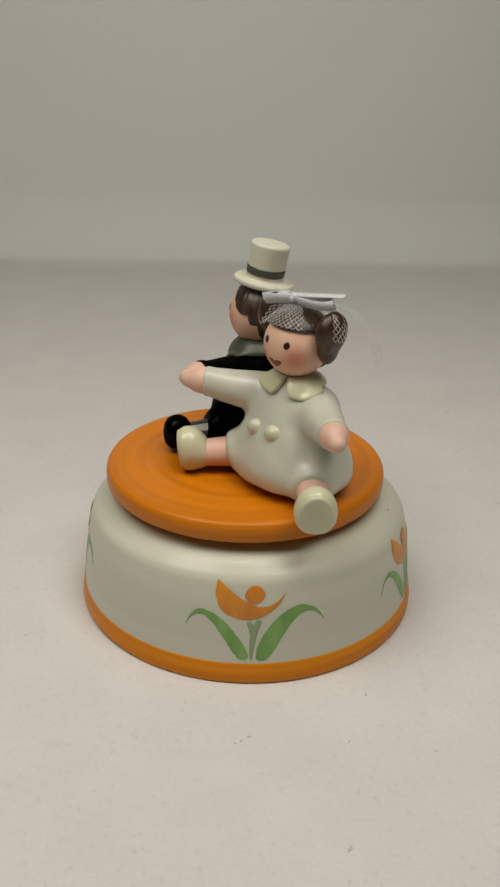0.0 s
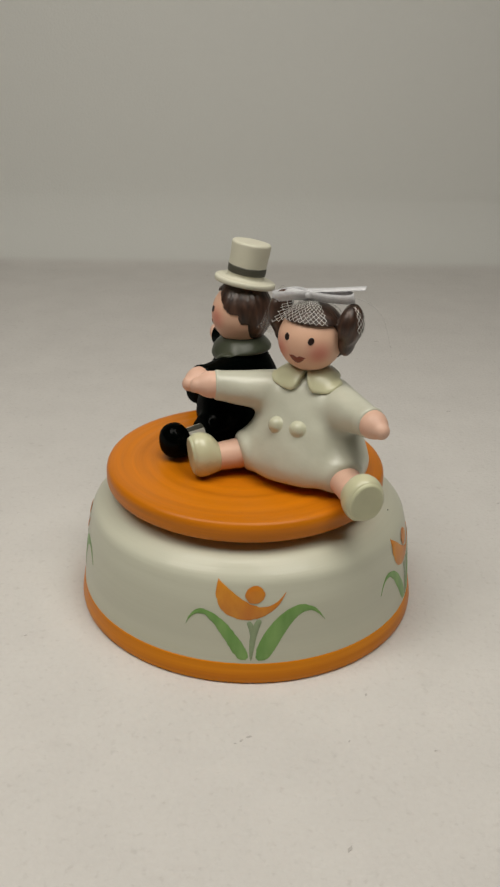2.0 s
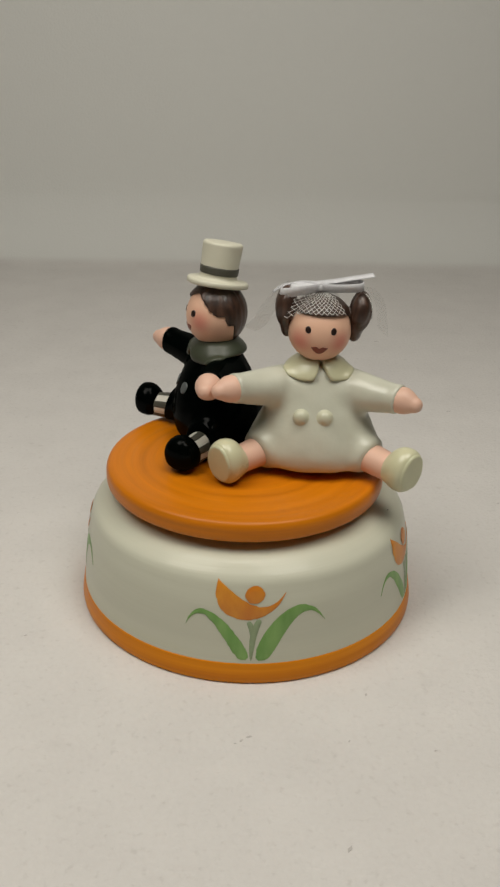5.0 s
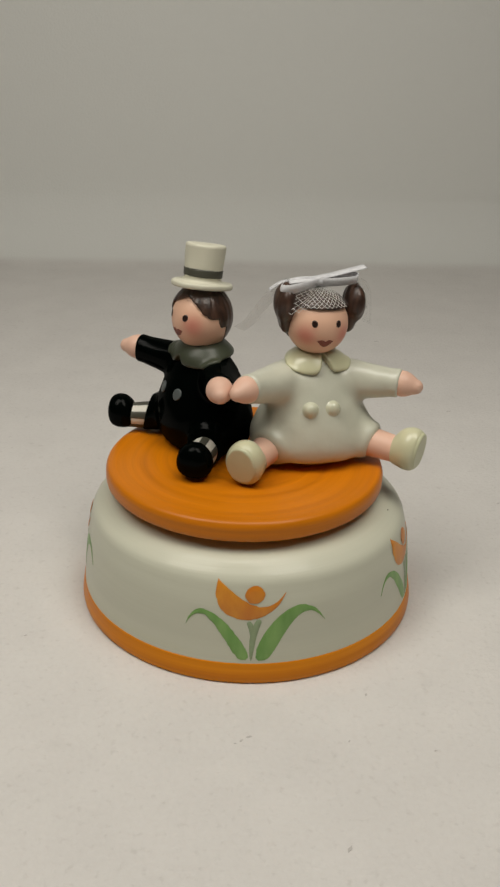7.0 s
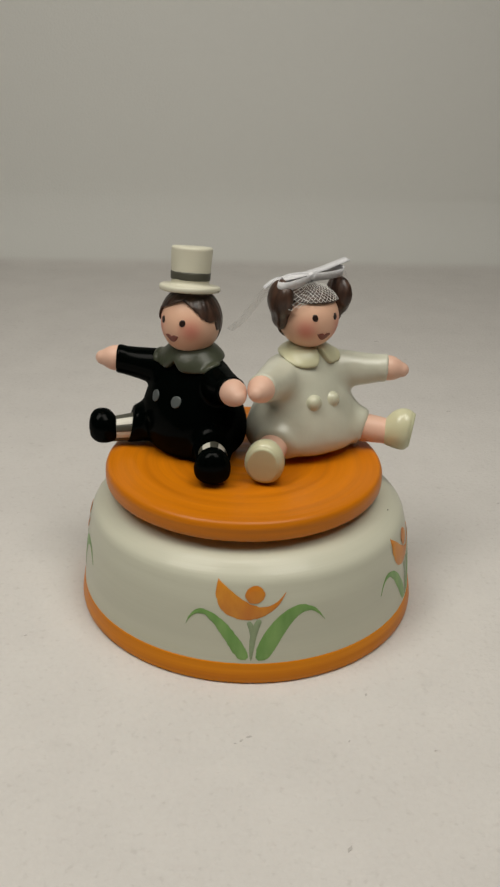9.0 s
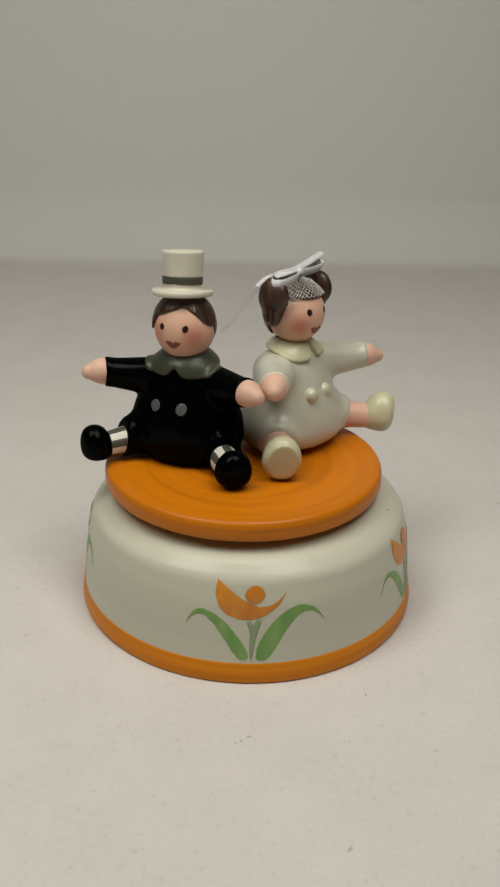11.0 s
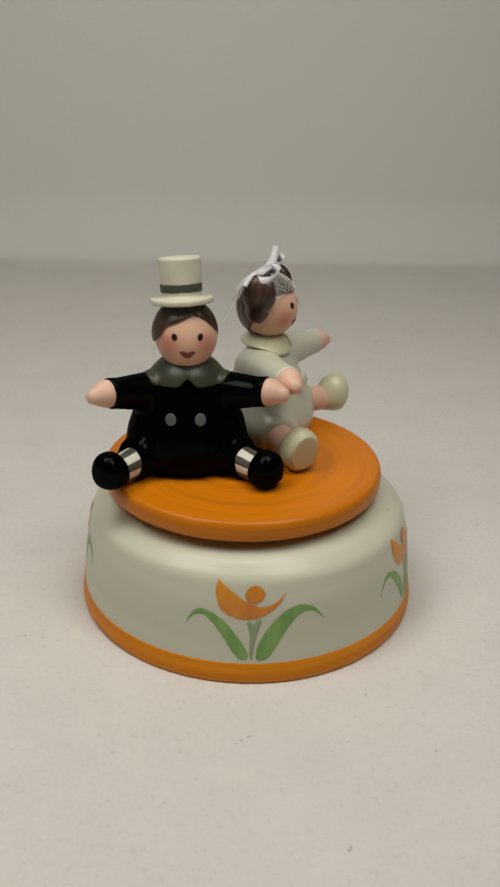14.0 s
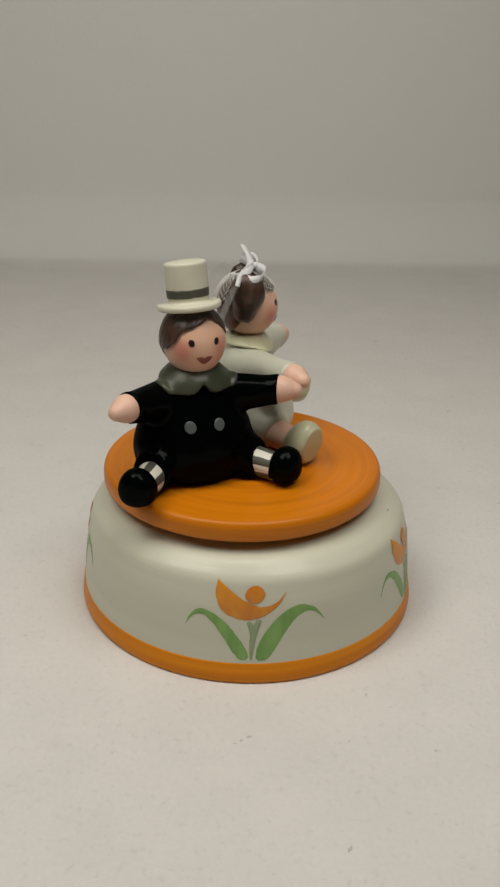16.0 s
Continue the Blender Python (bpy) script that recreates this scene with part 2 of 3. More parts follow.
# ---- setting: a white sheet laid over a table and up behind it, in a plain room ----
def sweep():
    prof = [(-1.1, 0.0), (0.43, 0.0)]
    r = 0.060
    yb = 0.522
    for i in range(0, 25):
        a = math.pi / 2 * i / 24
        prof.append((yb - r + r * math.sin(a), r - r * math.cos(a)))
    prof.append((yb, 1.35))
    dense = []
    for (y0, z0), (y1, z1) in zip(prof, prof[1:]):
        k = max(1, int(math.hypot(y1 - y0, z1 - z0) / 0.03))
        dense += [(y0 + (y1 - y0) * i / k, z0 + (z1 - z0) * i / k) for i in range(k)]
    dense.append(prof[-1])
    xs = np.linspace(-1.25, 1.25, 84)
    verts, faces = [], []
    for y, z in dense:
        for x in xs:
            wave = 0.0012 * noise.noise(Vector((x * 5, y * 5, z * 5 + 3))) * min(1, max(0, (math.hypot(x, y) - 0.1) * 5))
            verts.append((x / S, (y + (0.0456 * x if y > 0.42 else 0.0456 * x * max(0, y) / 0.42) - (wave * 3 if z > 0.05 else 0)) / S, (z + (wave if z < 0.05 and math.hypot(x, y) > 0.1 else 0)) / S))
    w = len(xs)
    for i in range(len(dense) - 1):
        for j in range(w - 1):
            faces.append((i * w + j, i * w + j + 1, (i + 1) * w + j + 1, (i + 1) * w + j))
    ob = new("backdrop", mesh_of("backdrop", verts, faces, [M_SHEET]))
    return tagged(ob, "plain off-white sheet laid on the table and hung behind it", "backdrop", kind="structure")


def slab(name, lo, hi, label, category):
    bm = bmesh.new()
    bmesh.ops.create_cube(bm, size=1)
    for v in bm.verts:
        v.co = [lo[i] + (v.co[i] + 0.5) * (hi[i] - lo[i]) for i in range(3)]
    me = bpy.data.meshes.new(name)
    bm.to_mesh(me)
    bm.free()
    me.materials.append(M_ROOM)
    return tagged(new(name, me), label, category, kind="structure")


sweep()
slab("wall_north", (-1.4, 0.62, -0.1), (1.4, 0.72, 1.5), "plain pale painted wall behind the sheet", "wall")
slab("wall_south", (-1.4, -1.3, -0.1), (1.4, -1.2, 1.5), "plain pale painted wall", "wall")
slab("wall_west", (-1.4, -1.2, -0.1), (-1.3, 0.62, 1.5), "plain pale painted wall", "wall")
slab("wall_east", (1.3, -1.2, -0.1), (1.4, 0.62, 1.5), "plain pale painted wall", "wall")
slab("ceiling", (-1.4, -1.3, 1.5), (1.4, 0.72, 1.6), "plain pale ceiling", "ceiling")
slab("floor", (-1.3, -1.2, -0.1), (1.3, 0.62, -0.05), "plain pale surface under the sheet", "floor")


def lint(x, y, size, turn, seed):
    """A tiny flattened crumb of dirt lying on the sheet."""
    bm = bmesh.new()
    bmesh.ops.create_icosphere(bm, subdivisions=2, radius=1)
    for v in bm.verts:
        k = 1 + 0.5 * noise.noise(v.co * 1.7 + Vector((seed, 0, 0)))
        v.co = Vector((v.co.x * size * k, v.co.y * size * 0.45 * k, (v.co.z * 0.10 + 0.05) * size))
    me = bpy.data.meshes.new("lint")
    bm.to_mesh(me)
    bm.free()
    me.materials.append(M_LINT)
    ob = new("lint", me)
    ob.matrix_basis = pose(x * S, y * S, 0.0, 0, 0, turn)
    return tagged(ob, "tiny grey crumb of lint lying on the sheet", "lint", "lint on the sheet")


for row in ((0.055, -1.385, 0.0008, 25, 1), (0.02, -1.41, 0.0006, 50, 2), (-0.01, -1.43, 0.0004, 10, 3), (0.481, -2.03, 0.0009, 60, 4), (1.88, 2.89, 0.0012, 15, 5),
            (1.471, 4.96, 0.0015, 5, 6), (1.883, 1.09, 0.0008, 40, 7), (0.66, -1.06, 0.0006, 80, 8), (0.95, -1.45, 0.0005, 30, 9), (0.54, -1.40, 0.0005, 70, 10), (-1.2, -0.62, 0.0005, 20, 11)):
    lint(*row)


# ---- the music box base ----
WALL = [(0.984, 0.12), (0.948, 0.45), (0.927, 0.545), (0.900, 0.595), (0.865, 0.625)]  # the slightly conical painted side


def side_radius(z):
    return float(np.interp(z, [w[1] for w in WALL], [w[0] for w in WALL]))


def stroke(path, width, lift=0.004, n=22, across=5, tail=0.5, head=0.5):
    """A brush stroke on the side of the base: path is a Bezier of (angle offset times radius, height), width its widest half width."""
    pts = [Vector(p) for p in path]
    verts, faces = [], []
    for i in range(n + 1):
        t = i / n
        c = [p.copy() for p in pts]
        while len(c) > 1:
            c = [a.lerp(b, t) for a, b in zip(c, c[1:])]
        c = c[0]
        lo, hi = max(0, t - 0.02), min(1, t + 0.02)

        def at(u):
            k = [p.copy() for p in pts]
            while len(k) > 1:
                k = [a.lerp(b, u) for a, b in zip(k, k[1:])]
            return k[0]
        d = (at(hi) - at(lo)).normalized()
        nrm = Vector((-d.y, d.x))
        w = width * (t ** tail) * ((1 - t) ** head) * (0.5 ** -(tail + head)) if 0 < t < 1 else 0.0015
        for j in range(across):
            q = c + nrm * w * (j / (across - 1) * 2 - 1)
            bulge = lift * (1 - 0.7 * abs(j / (across - 1) * 2 - 1) ** 2)
            r = side_radius(q.y) + bulge
            a = q.x / 0.96
            verts.append((r * math.sin(a), -r * math.cos(a), q.y))
    for i in range(n):
        for j in range(across - 1):
            k = i * across + j
            faces.append((k, k + across, k + across + 1, k + 1))
    return verts, faces


def bezier(points, t):
    k = [Vector(p) for p in points]
    while len(k) > 1:
        k = [a.lerp(b, t) for a, b in zip(k, k[1:])]
    return k[0]


def dab(upper, lower, lift=0.003, n=30, across=7, blunt=False):
    """A dab of paint on the side of the base between two Beziers; a blunt one ends in a round instead of a point."""
    verts, faces = [], []
    for i in range(n + 1):
        a, b = bezier(upper, i / n), bezier(lower, i / n)
        if blunt and i / n > 0.88:
            k = math.sqrt(max(0.0, 1 - ((i / n - 0.88) / 0.12) ** 2))
            a, b = a.lerp(b, 0.5 - 0.5 * k), a.lerp(b, 0.5 + 0.5 * k)
        for j in range(across):
            t = j / (across - 1)
            q = a.lerp(b, t)
            edge = 0.004 * noise.noise(Vector((q.x * 40, q.y * 40, 0))) * (1 if j in (0, across - 1) else 0)
            r = side_radius(q.y + edge) + lift * (0.35 + 0.65 * (4 * t * (1 - t)) ** 0.5)
            g = (q.x + edge) / 0.96
            verts.append((r * math.sin(g), -r * math.cos(g), q.y + edge))
    for i in range(n):
        for j in range(across - 1):
            k = i * across + j
            faces.append((k, k + 1, k + across + 1, k + across))
    return verts, faces


def base():
    box = new("music_box_base")
    box.location = (0.034 * S, 0, 0)
    tagged(box, "round cream music box base with painted tulips and orange rim", "music box")
    v, f = lathe(rounded([(0.0, 0.03), (0.989, 0.03), (0.9835, 0.12), (0.948, 0.45), (0.914, 0.583), (0.828, 0.652), (0.70, 0.69), (0.3, 0.695), (0.0, 0.695)], 0.036, 8), close=False)
    part("body", mesh_of("body", v, f, [M_CREAM]), box, "cream glazed drum with a rounded shoulder")
    v, f = lathe(rounded([(0.0, 0.005), (0.95, 0.0), (0.998, 0.004), (1.001, 0.04), (0.9865, 0.1235), (0.96, 0.125), (0.0, 0.125)], 0.012, 4), close=False)
    part("rim", mesh_of("rim", v, f, [M_RIM]), box, "orange painted foot rim")
    v, f = lathe([(0.0, 0.69), (0.16, 0.69), (0.16, 0.74), (0.0, 0.74)], 48, close=False)
    part("spindle", mesh_of("spindle", v, f, [M_ORANGE]), box)
    kinds = [
        ("petal", dab([(-0.186, 0.582), (-0.073, 0.512), (0.052, 0.356), (0.176, 0.521)], [(-0.186, 0.582), (-0.250, 0.335), (0.087, 0.300), (0.176, 0.521)]), M_PETAL),
        ("petal", dab([(-0.040, 0.512), (-0.030, 0.572), (0.056, 0.572), (0.066, 0.514)], [(-0.040, 0.512), (-0.030, 0.448), (0.056, 0.452), (0.066, 0.514)], 0.0045), M_PETAL),
        ("leaf", dab([(-0.350, 0.312), (-0.282, 0.575), (-0.046, 0.279), (-0.006, 0.150)], [(-0.350, 0.312), (-0.243, 0.541), (-0.128, 0.189), (-0.056, 0.136)], blunt=True), M_LEAF),
        ("leaf", dab([(0.391, 0.333), (0.227, 0.562), (0.138, 0.158), (0.058, 0.130)], [(0.391, 0.333), (0.267, 0.595), (0.034, 0.339), (0.012, 0.148)], blunt=True), M_LEAF),
        ("stem", stroke([(0.042, 0.378), (0.010, 0.33), (-0.002, 0.25), (-0.003, 0.14)], 0.017, tail=0.25, head=0.5), M_STEM),
        ("stem", stroke([(-0.022, 0.365), (0.004, 0.335), (0.002, 0.28), (0.002, 0.20)], 0.012, 0.003, tail=0.25, head=0.8), M_STEM),
    ]
    for angle in (1.7, 70.5, 139.0, 207.0, 271.0):
        turn = Matrix.Rotation(math.radians(angle), 4, "Z")
        flower = part("tulip", None, box, "painted orange tulip with two green leaves")
        flower.matrix_basis = turn
        for name, (v, f), m in kinds:
            key = name + str(len(v)) + str(v[0])
            if key not in SHARED:
                SHARED[key] = mesh_of(name, v, f, [m])
            part(name, SHARED[key], flower)
    v, f = skin(ball((0.832 * math.cos(radians(-18)), 0.832 * math.sin(radians(-18)), 0.6535), (0.0042, 0.0042, 0.003)), (0.77, -0.28, 0.63), (0.81, -0.23, 0.67), 0.003)
    if len(v):
        part("speck", mesh_of("speck", v, f, [M_BAND]), box, "tiny dark paint speck")
    return box


SHARED = {}
base()


# ---- the turntable and the two dolls on it ----
TOP = 0.922        # height of the seat in the dolls' own measures
SEAT = 0.846       # height of the disc's top
DOLL = 0.972       # the dolls' measures to the base's radius


def turntable():
    prof = [(0.0, 0.735), (0.5, 0.735), (0.75, 0.727), (0.794, 0.730), (0.807, 0.750), (0.807, 0.812), (0.793, 0.842), (0.75, 0.848)]
    prof = rounded(prof, 0.02, 6)
    for i in range(40):
        r = 0.74 * (1 - i / 40)
        prof.append((r, 0.846 + 0.0022 * math.sin(i * 1.25) * (0.4 + 0.6 * math.sin(i * 0.37) ** 2)))
    prof.append((0.0, 0.845))
    v, f = lathe(prof, 200, close=False)
    v = [(x + 0.010, y - 0.001, z) for x, y, z in v]
    ob = new("turntable", mesh_of("turntable", v, f, [M_ORANGE]))
    return tagged(ob, "round orange painted turntable disc with faint turned rings", "turntable")


def limbs(fist, foot, shoe, leg, splay):
    """An arm and a leg of a seated doll, by the places of its fist and its shoe: the sleeve, and the other pieces."""
    s = 1 if fist[0] > 0 else -1
    fist, foot = np.array(fist) - (0, 0, TOP), np.array(foot) - (0, 0, TOP)
    suit = shoe is M_BLACK
    a = np.array((s * 0.13, 0.01, (1.420 if suit else 1.436) - TOP))
    u = (fist - a) / np.linalg.norm(fist - a)
    b = fist - u * 0.055
    hand = join(0.03, cone(b - u * 0.06, b + u * 0.02, 0.073, 0.070), cone(b + u * 0.02, fist + u * 0.036 + np.array((0, 0, -0.004)), 0.068, 0.044))
    out = [(hand, b - 0.25, b + 0.25, 0.009, M_HANDSKIN)]
    sleeve = cut(0.012, join(0.03, cone(a - (0, 0, 0.046), b, 0.130 if suit else 0.138, 0.077), cone(b, b + u * 0.1, 0.077, 0.077)), half(b, u))
    w = np.array((s * math.sin(radians(splay)), -math.cos(radians(splay)), 0))
    c = foot - w * 0.30 - (0, 0, 0.01)
    d = foot - w * 0.03 - (0, 0, 0.03)
    bone = cone(c, d, 0.092, 0.076)
    lo, hi = np.minimum(c, d) - 0.13, np.maximum(c, d) + 0.13
    out.append((bone, lo, hi, 0.01, leg))
    if leg is M_SOCK:
        side = np.cross(w, (0, 0, 1))

        def stripes(p):
            q = p - d
            return -np.cos(6 * np.arctan2(q @ side, q[..., 2] + 1e-9) + 0.6) * 0.012
        out.append((cut(0.002, grown(bone, 0.003), stripes), lo, hi, 0.006, M_BAND))
    if shoe is M_BLACK:
        boot = join(0.04, ball(foot - (0, 0, 0.004), (0.100, 0.100, 0.114)), cone(d - w * 0.05, d, 0.086, 0.090))
    else:
        boot = join(0.04, ball(foot + w * 0.01, (0.110, 0.110, 0.130)), cone(d - w * 0.06, d + w * 0.02, 0.084, 0.090))
    sole = half(d + w * 0.096 + (0, 0, 0.04), w + np.array((0, 0, -0.12)))
    if shoe is M_BLACK:
        sole = half(foot + w * 0.10, w)
    boot = cut(0.03 if shoe is M_IVORY else 0.07, boot, sole, half(d - w * 0.075, -w), half((0, 0, 0.002), (0, 0, -1)))
    boot = lumpy(boot, 0.0015)
    out.append((boot, d - 0.22, d + 0.24, 0.01, shoe))
    if shoe is M_IVORY:
        out.append((cut(0.003, grown(sole, 0.003), lambda p: boot(p - w * 0.03) + 0.016, lambda p: -sole(p) - 0.02), d - 0.22, d + 0.24, 0.007, M_SOLE))
    return sleeve, out, d, w


def turned_body(levels, radii, flat, ahead=0.0):
    """A body of revolution by its half widths at given heights, smoothed, and flatter from front to back."""
    heights = np.linspace(0.84, 1.66, 165)
    widths = np.interp(heights, levels, radii)
    widths = np.convolve(np.pad(widths, 8, mode="edge"), np.hanning(19)[1:-1] / np.hanning(19).sum(), mode="valid")
    return lambda p: (np.hypot(p[..., 0], (p[..., 1] + ahead) * flat) - np.interp(p[..., 2] + TOP, heights, widths)) * 0.85


def strands(f, depth, count, lean):
    """Combed grooves that run down from the crown."""
    def g(p):
        q = p - HEAD
        az = np.arctan2(q[..., 0], q[..., 1])
        wave = np.sin(count * az + lean * q[..., 2] * 14 + 1.3 * np.sin(9 * q[..., 2] + 3 * az)) * (0.6 + 0.4 * np.sin(7 * az + 20 * q[..., 2]))
        return f(p) + depth * wave * np.minimum(1, np.hypot(q[..., 0], q[..., 1]) / 0.1)
    return g


HEAD = np.array((0.0, -0.015, 1.735 - TOP))


def paint_on(solid, x, z, shape):
    """A thin coat on the front of a solid, where shape(x, z) is below zero."""
    return cut(0.002, grown(solid, 0.004), lambda p: np.where(p[..., 1] < 0, shape(p[..., 0] - x, p[..., 2] - z), 1.0))


def features(head, lip_z, eye_z):
    lo, hi = np.array((-0.12, -0.25, HEAD[2] - 0.14)), np.array((0.12, -0.12, HEAD[2] + 0.12))
    eye = lambda x, z: (np.hypot(x / 0.0155, z / 0.0195) - 1) * 0.015
    lips = lambda x, z: np.maximum(z - 0.015 + 0.010 * np.exp(-(x / 0.011) ** 2) + 0.25 * np.maximum(np.abs(x) - 0.02, 0), -z - 0.031 * (1 - np.minimum(np.abs(x) / 0.041, 1.5) ** 1.7)) * 0.8
    out = [(paint_on(head, x, eye_z - TOP, eye), (x - 0.04, -0.25, eye_z - TOP - 0.05), (x + 0.04, -0.10, eye_z - TOP + 0.05), 0.004, M_EYE) for x in (-0.07, 0.07)]
    out.append((paint_on(head, 0.0, lip_z - TOP, lips), (-0.07, -0.26, lip_z - TOP - 0.06), (0.07, -0.10, lip_z - TOP + 0.04), 0.004, M_LIPS))
    return out


def collar_of(body, m, short=0.0, turn=0.0, wide=0.21):
    """Two rounded collar lobes lying on the shoulders."""
    bib = ball((0, 0.0, 1.46 - TOP), (wide, wide - 0.018, 0.145))

    def lower(p):
        a = np.abs(np.arctan2(p[..., 0], -p[..., 1]) - turn)
        edge = 1.453 + short - TOP + (0.05 + 2 * short) * np.exp(-(a / 0.20) ** 2) + 0.05 * np.clip((a - 0.75) / 0.7, 0, 1) ** 1.5
        return (edge - p[..., 2]) * 0.75
    return (cut(0.022, join(0.03, bib, grown(body, 0.014)), lower, ball((0, 0, 1.50 - TOP), (0.245 - short, 0.245 - short, 0.20))), (-0.32, -0.32, 0.42), (0.32, 0.32, 0.75), 0.008, m)


def groom():
    coat = turned_body((0.93, 1.0, 1.08, 1.15, 1.22, 1.30, 1.38, 1.46, 1.53, 1.6), (0.285, 0.335, 0.352, 0.346, 0.326, 0.294, 0.252, 0.198, 0.145, 0.13), 1.26)
    torso = cut(0.06, coat, half((0, 0, 0.0), (0, 0, -1)), half((0, 0, 1.56 - TOP), (0, 0, 1)))
    pieces, cloth = [], [torso]
    for s, fist, foot in ((-1, (-0.474, -0.235, 1.444), (-0.431, -0.349, 1.044)), (1, (0.488, -0.200, 1.436), (0.436, -0.333, 1.034))):
        sleeve, more, d, w = limbs(fist, foot, M_BLACK, M_SOCK, 40)
        cloth.append(sleeve)
        a, b = d - w * 0.31 + (0, 0, 0.06), d - w * 0.132 + (0, 0, 0.0)
        cloth.append(cut(0.012, cone(a, b + w * 0.1, 0.140, 0.083), half(b, w + np.array((0, 0, 0.25)))))
        pieces += more
    body = cut(0.02, join(0.035, *cloth), half((0, 0, 0.002), (0, 0, -1)))
    body = lumpy(body)
    pieces.append((body, (-0.55, -0.45, -0.03), (0.55, 0.4, 0.8), 0.011, M_BLACK))
    pieces.append(collar_of(body, M_COLLAR))
    head = ball(HEAD + (-0.004, 0, -0.022), (0.173, 0.177, 0.186))
    pieces.append((head, HEAD - 0.24, HEAD + 0.24, 0.01, M_FACE))
    pieces += features(head, 1.660, 1.749)

    def face(p):
        x, y, z = p[..., 0], p[..., 1], p[..., 2] + TOP
        k = x - 0.035
        fringe = 1.862 - np.where(k < 0, -k * 0.40 + 1.3 * np.maximum(-k - 0.15, 0), k * 0.25 + 5.0 * k * k)
        brow = np.maximum(z - fringe, y + 0.005 - 0.5 * np.maximum(1.72 - z, 0))
        jaw = np.maximum(z - 1.685, y - 0.052)  # leaves a short lock before each ear
        return np.minimum(brow, jaw)
    hair = cut(0.008, strands(ball(HEAD + (-0.010, 0.004, -0.010), (0.184, 0.187, 0.196)), 0.0013, 26, 1.0), lambda p: -face(p), half((0, 0, 1.57 - TOP), (0, 0, -1)))
    pieces.append((hair, HEAD - 0.25, HEAD + 0.25, 0.008, M_HAIR))
    for x in (-0.095, 0.070):
        pieces.append((cut(0.004, grown(body, 0.008), ball((x, -0.25, 1.293 - TOP), (0.032, 0.1, 0.034))), (x - 0.05, -0.36, 1.24 - TOP), (x + 0.05, -0.1, 1.36 - TOP), 0.005, M_GREYBUTTON))
    # top hat, leaning a little back and to one side
    lean = Matrix.Rotation(math.radians(-9), 3, "X") @ Matrix.Rotation(math.radians(-3), 3, "Y")
    r = np.array(lean)
    o = np.array((-0.026, 0.0, 1.903 - TOP))

    def hat_space(f):
        return lambda p: f((p - o) @ r)

    def tube(radius, taper, z0, z1, edge):
        def f(p):
            q = np.hypot(p[..., 0], p[..., 1]) - radius - taper * (p[..., 2] - z0)
            h = np.abs(p[..., 2] - (z0 + z1) / 2) - (z1 - z0) / 2
            e = np.stack([q + edge, h + edge], -1)
            return np.minimum(e.max(-1), 0) + np.linalg.norm(np.maximum(e, 0), axis=-1) - edge
        return f
    brim = lambda p: tube(0.172, 0, -0.010, 0.024, 0.013)(p * np.array((1.0, 0.94, 1.0)) - np.stack([0 * p[..., 0], 0 * p[..., 0], -0.1 * (p[..., 0] ** 2) - 0.2 * p[..., 1] ** 2], -1))
    lo, hi = o - (0.24, 0.24, 0.08), o + (0.24, 0.24, 0.30)
    pieces.append((hat_space(lumpy(join(0.02, brim, tube(0.1075, 0.045, 0.0, 0.236, 0.016)), 0.0016)), lo, hi, 0.008, M_HAT))
    pieces.append((hat_space(tube(0.1135, 0.045, 0.050, 0.096, 0.003)), lo, hi, 0.008, M_BAND))
    ob = new("groom_doll", doll_mesh("groom_doll", pieces))
    return tagged(ob, "painted clay doll in black suit and cream top hat, seated", "figurine")


def tilted(f, degrees=2.7):
    """The head leans a little to the doll's left."""
    c, k = math.cos(radians(degrees)), math.sin(radians(degrees))

    def g(p):
        q = p - HEAD
        return f(np.stack([c * q[..., 0] - k * q[..., 2], q[..., 1], k * q[..., 0] + c * q[..., 2]], -1) + HEAD)
    return g


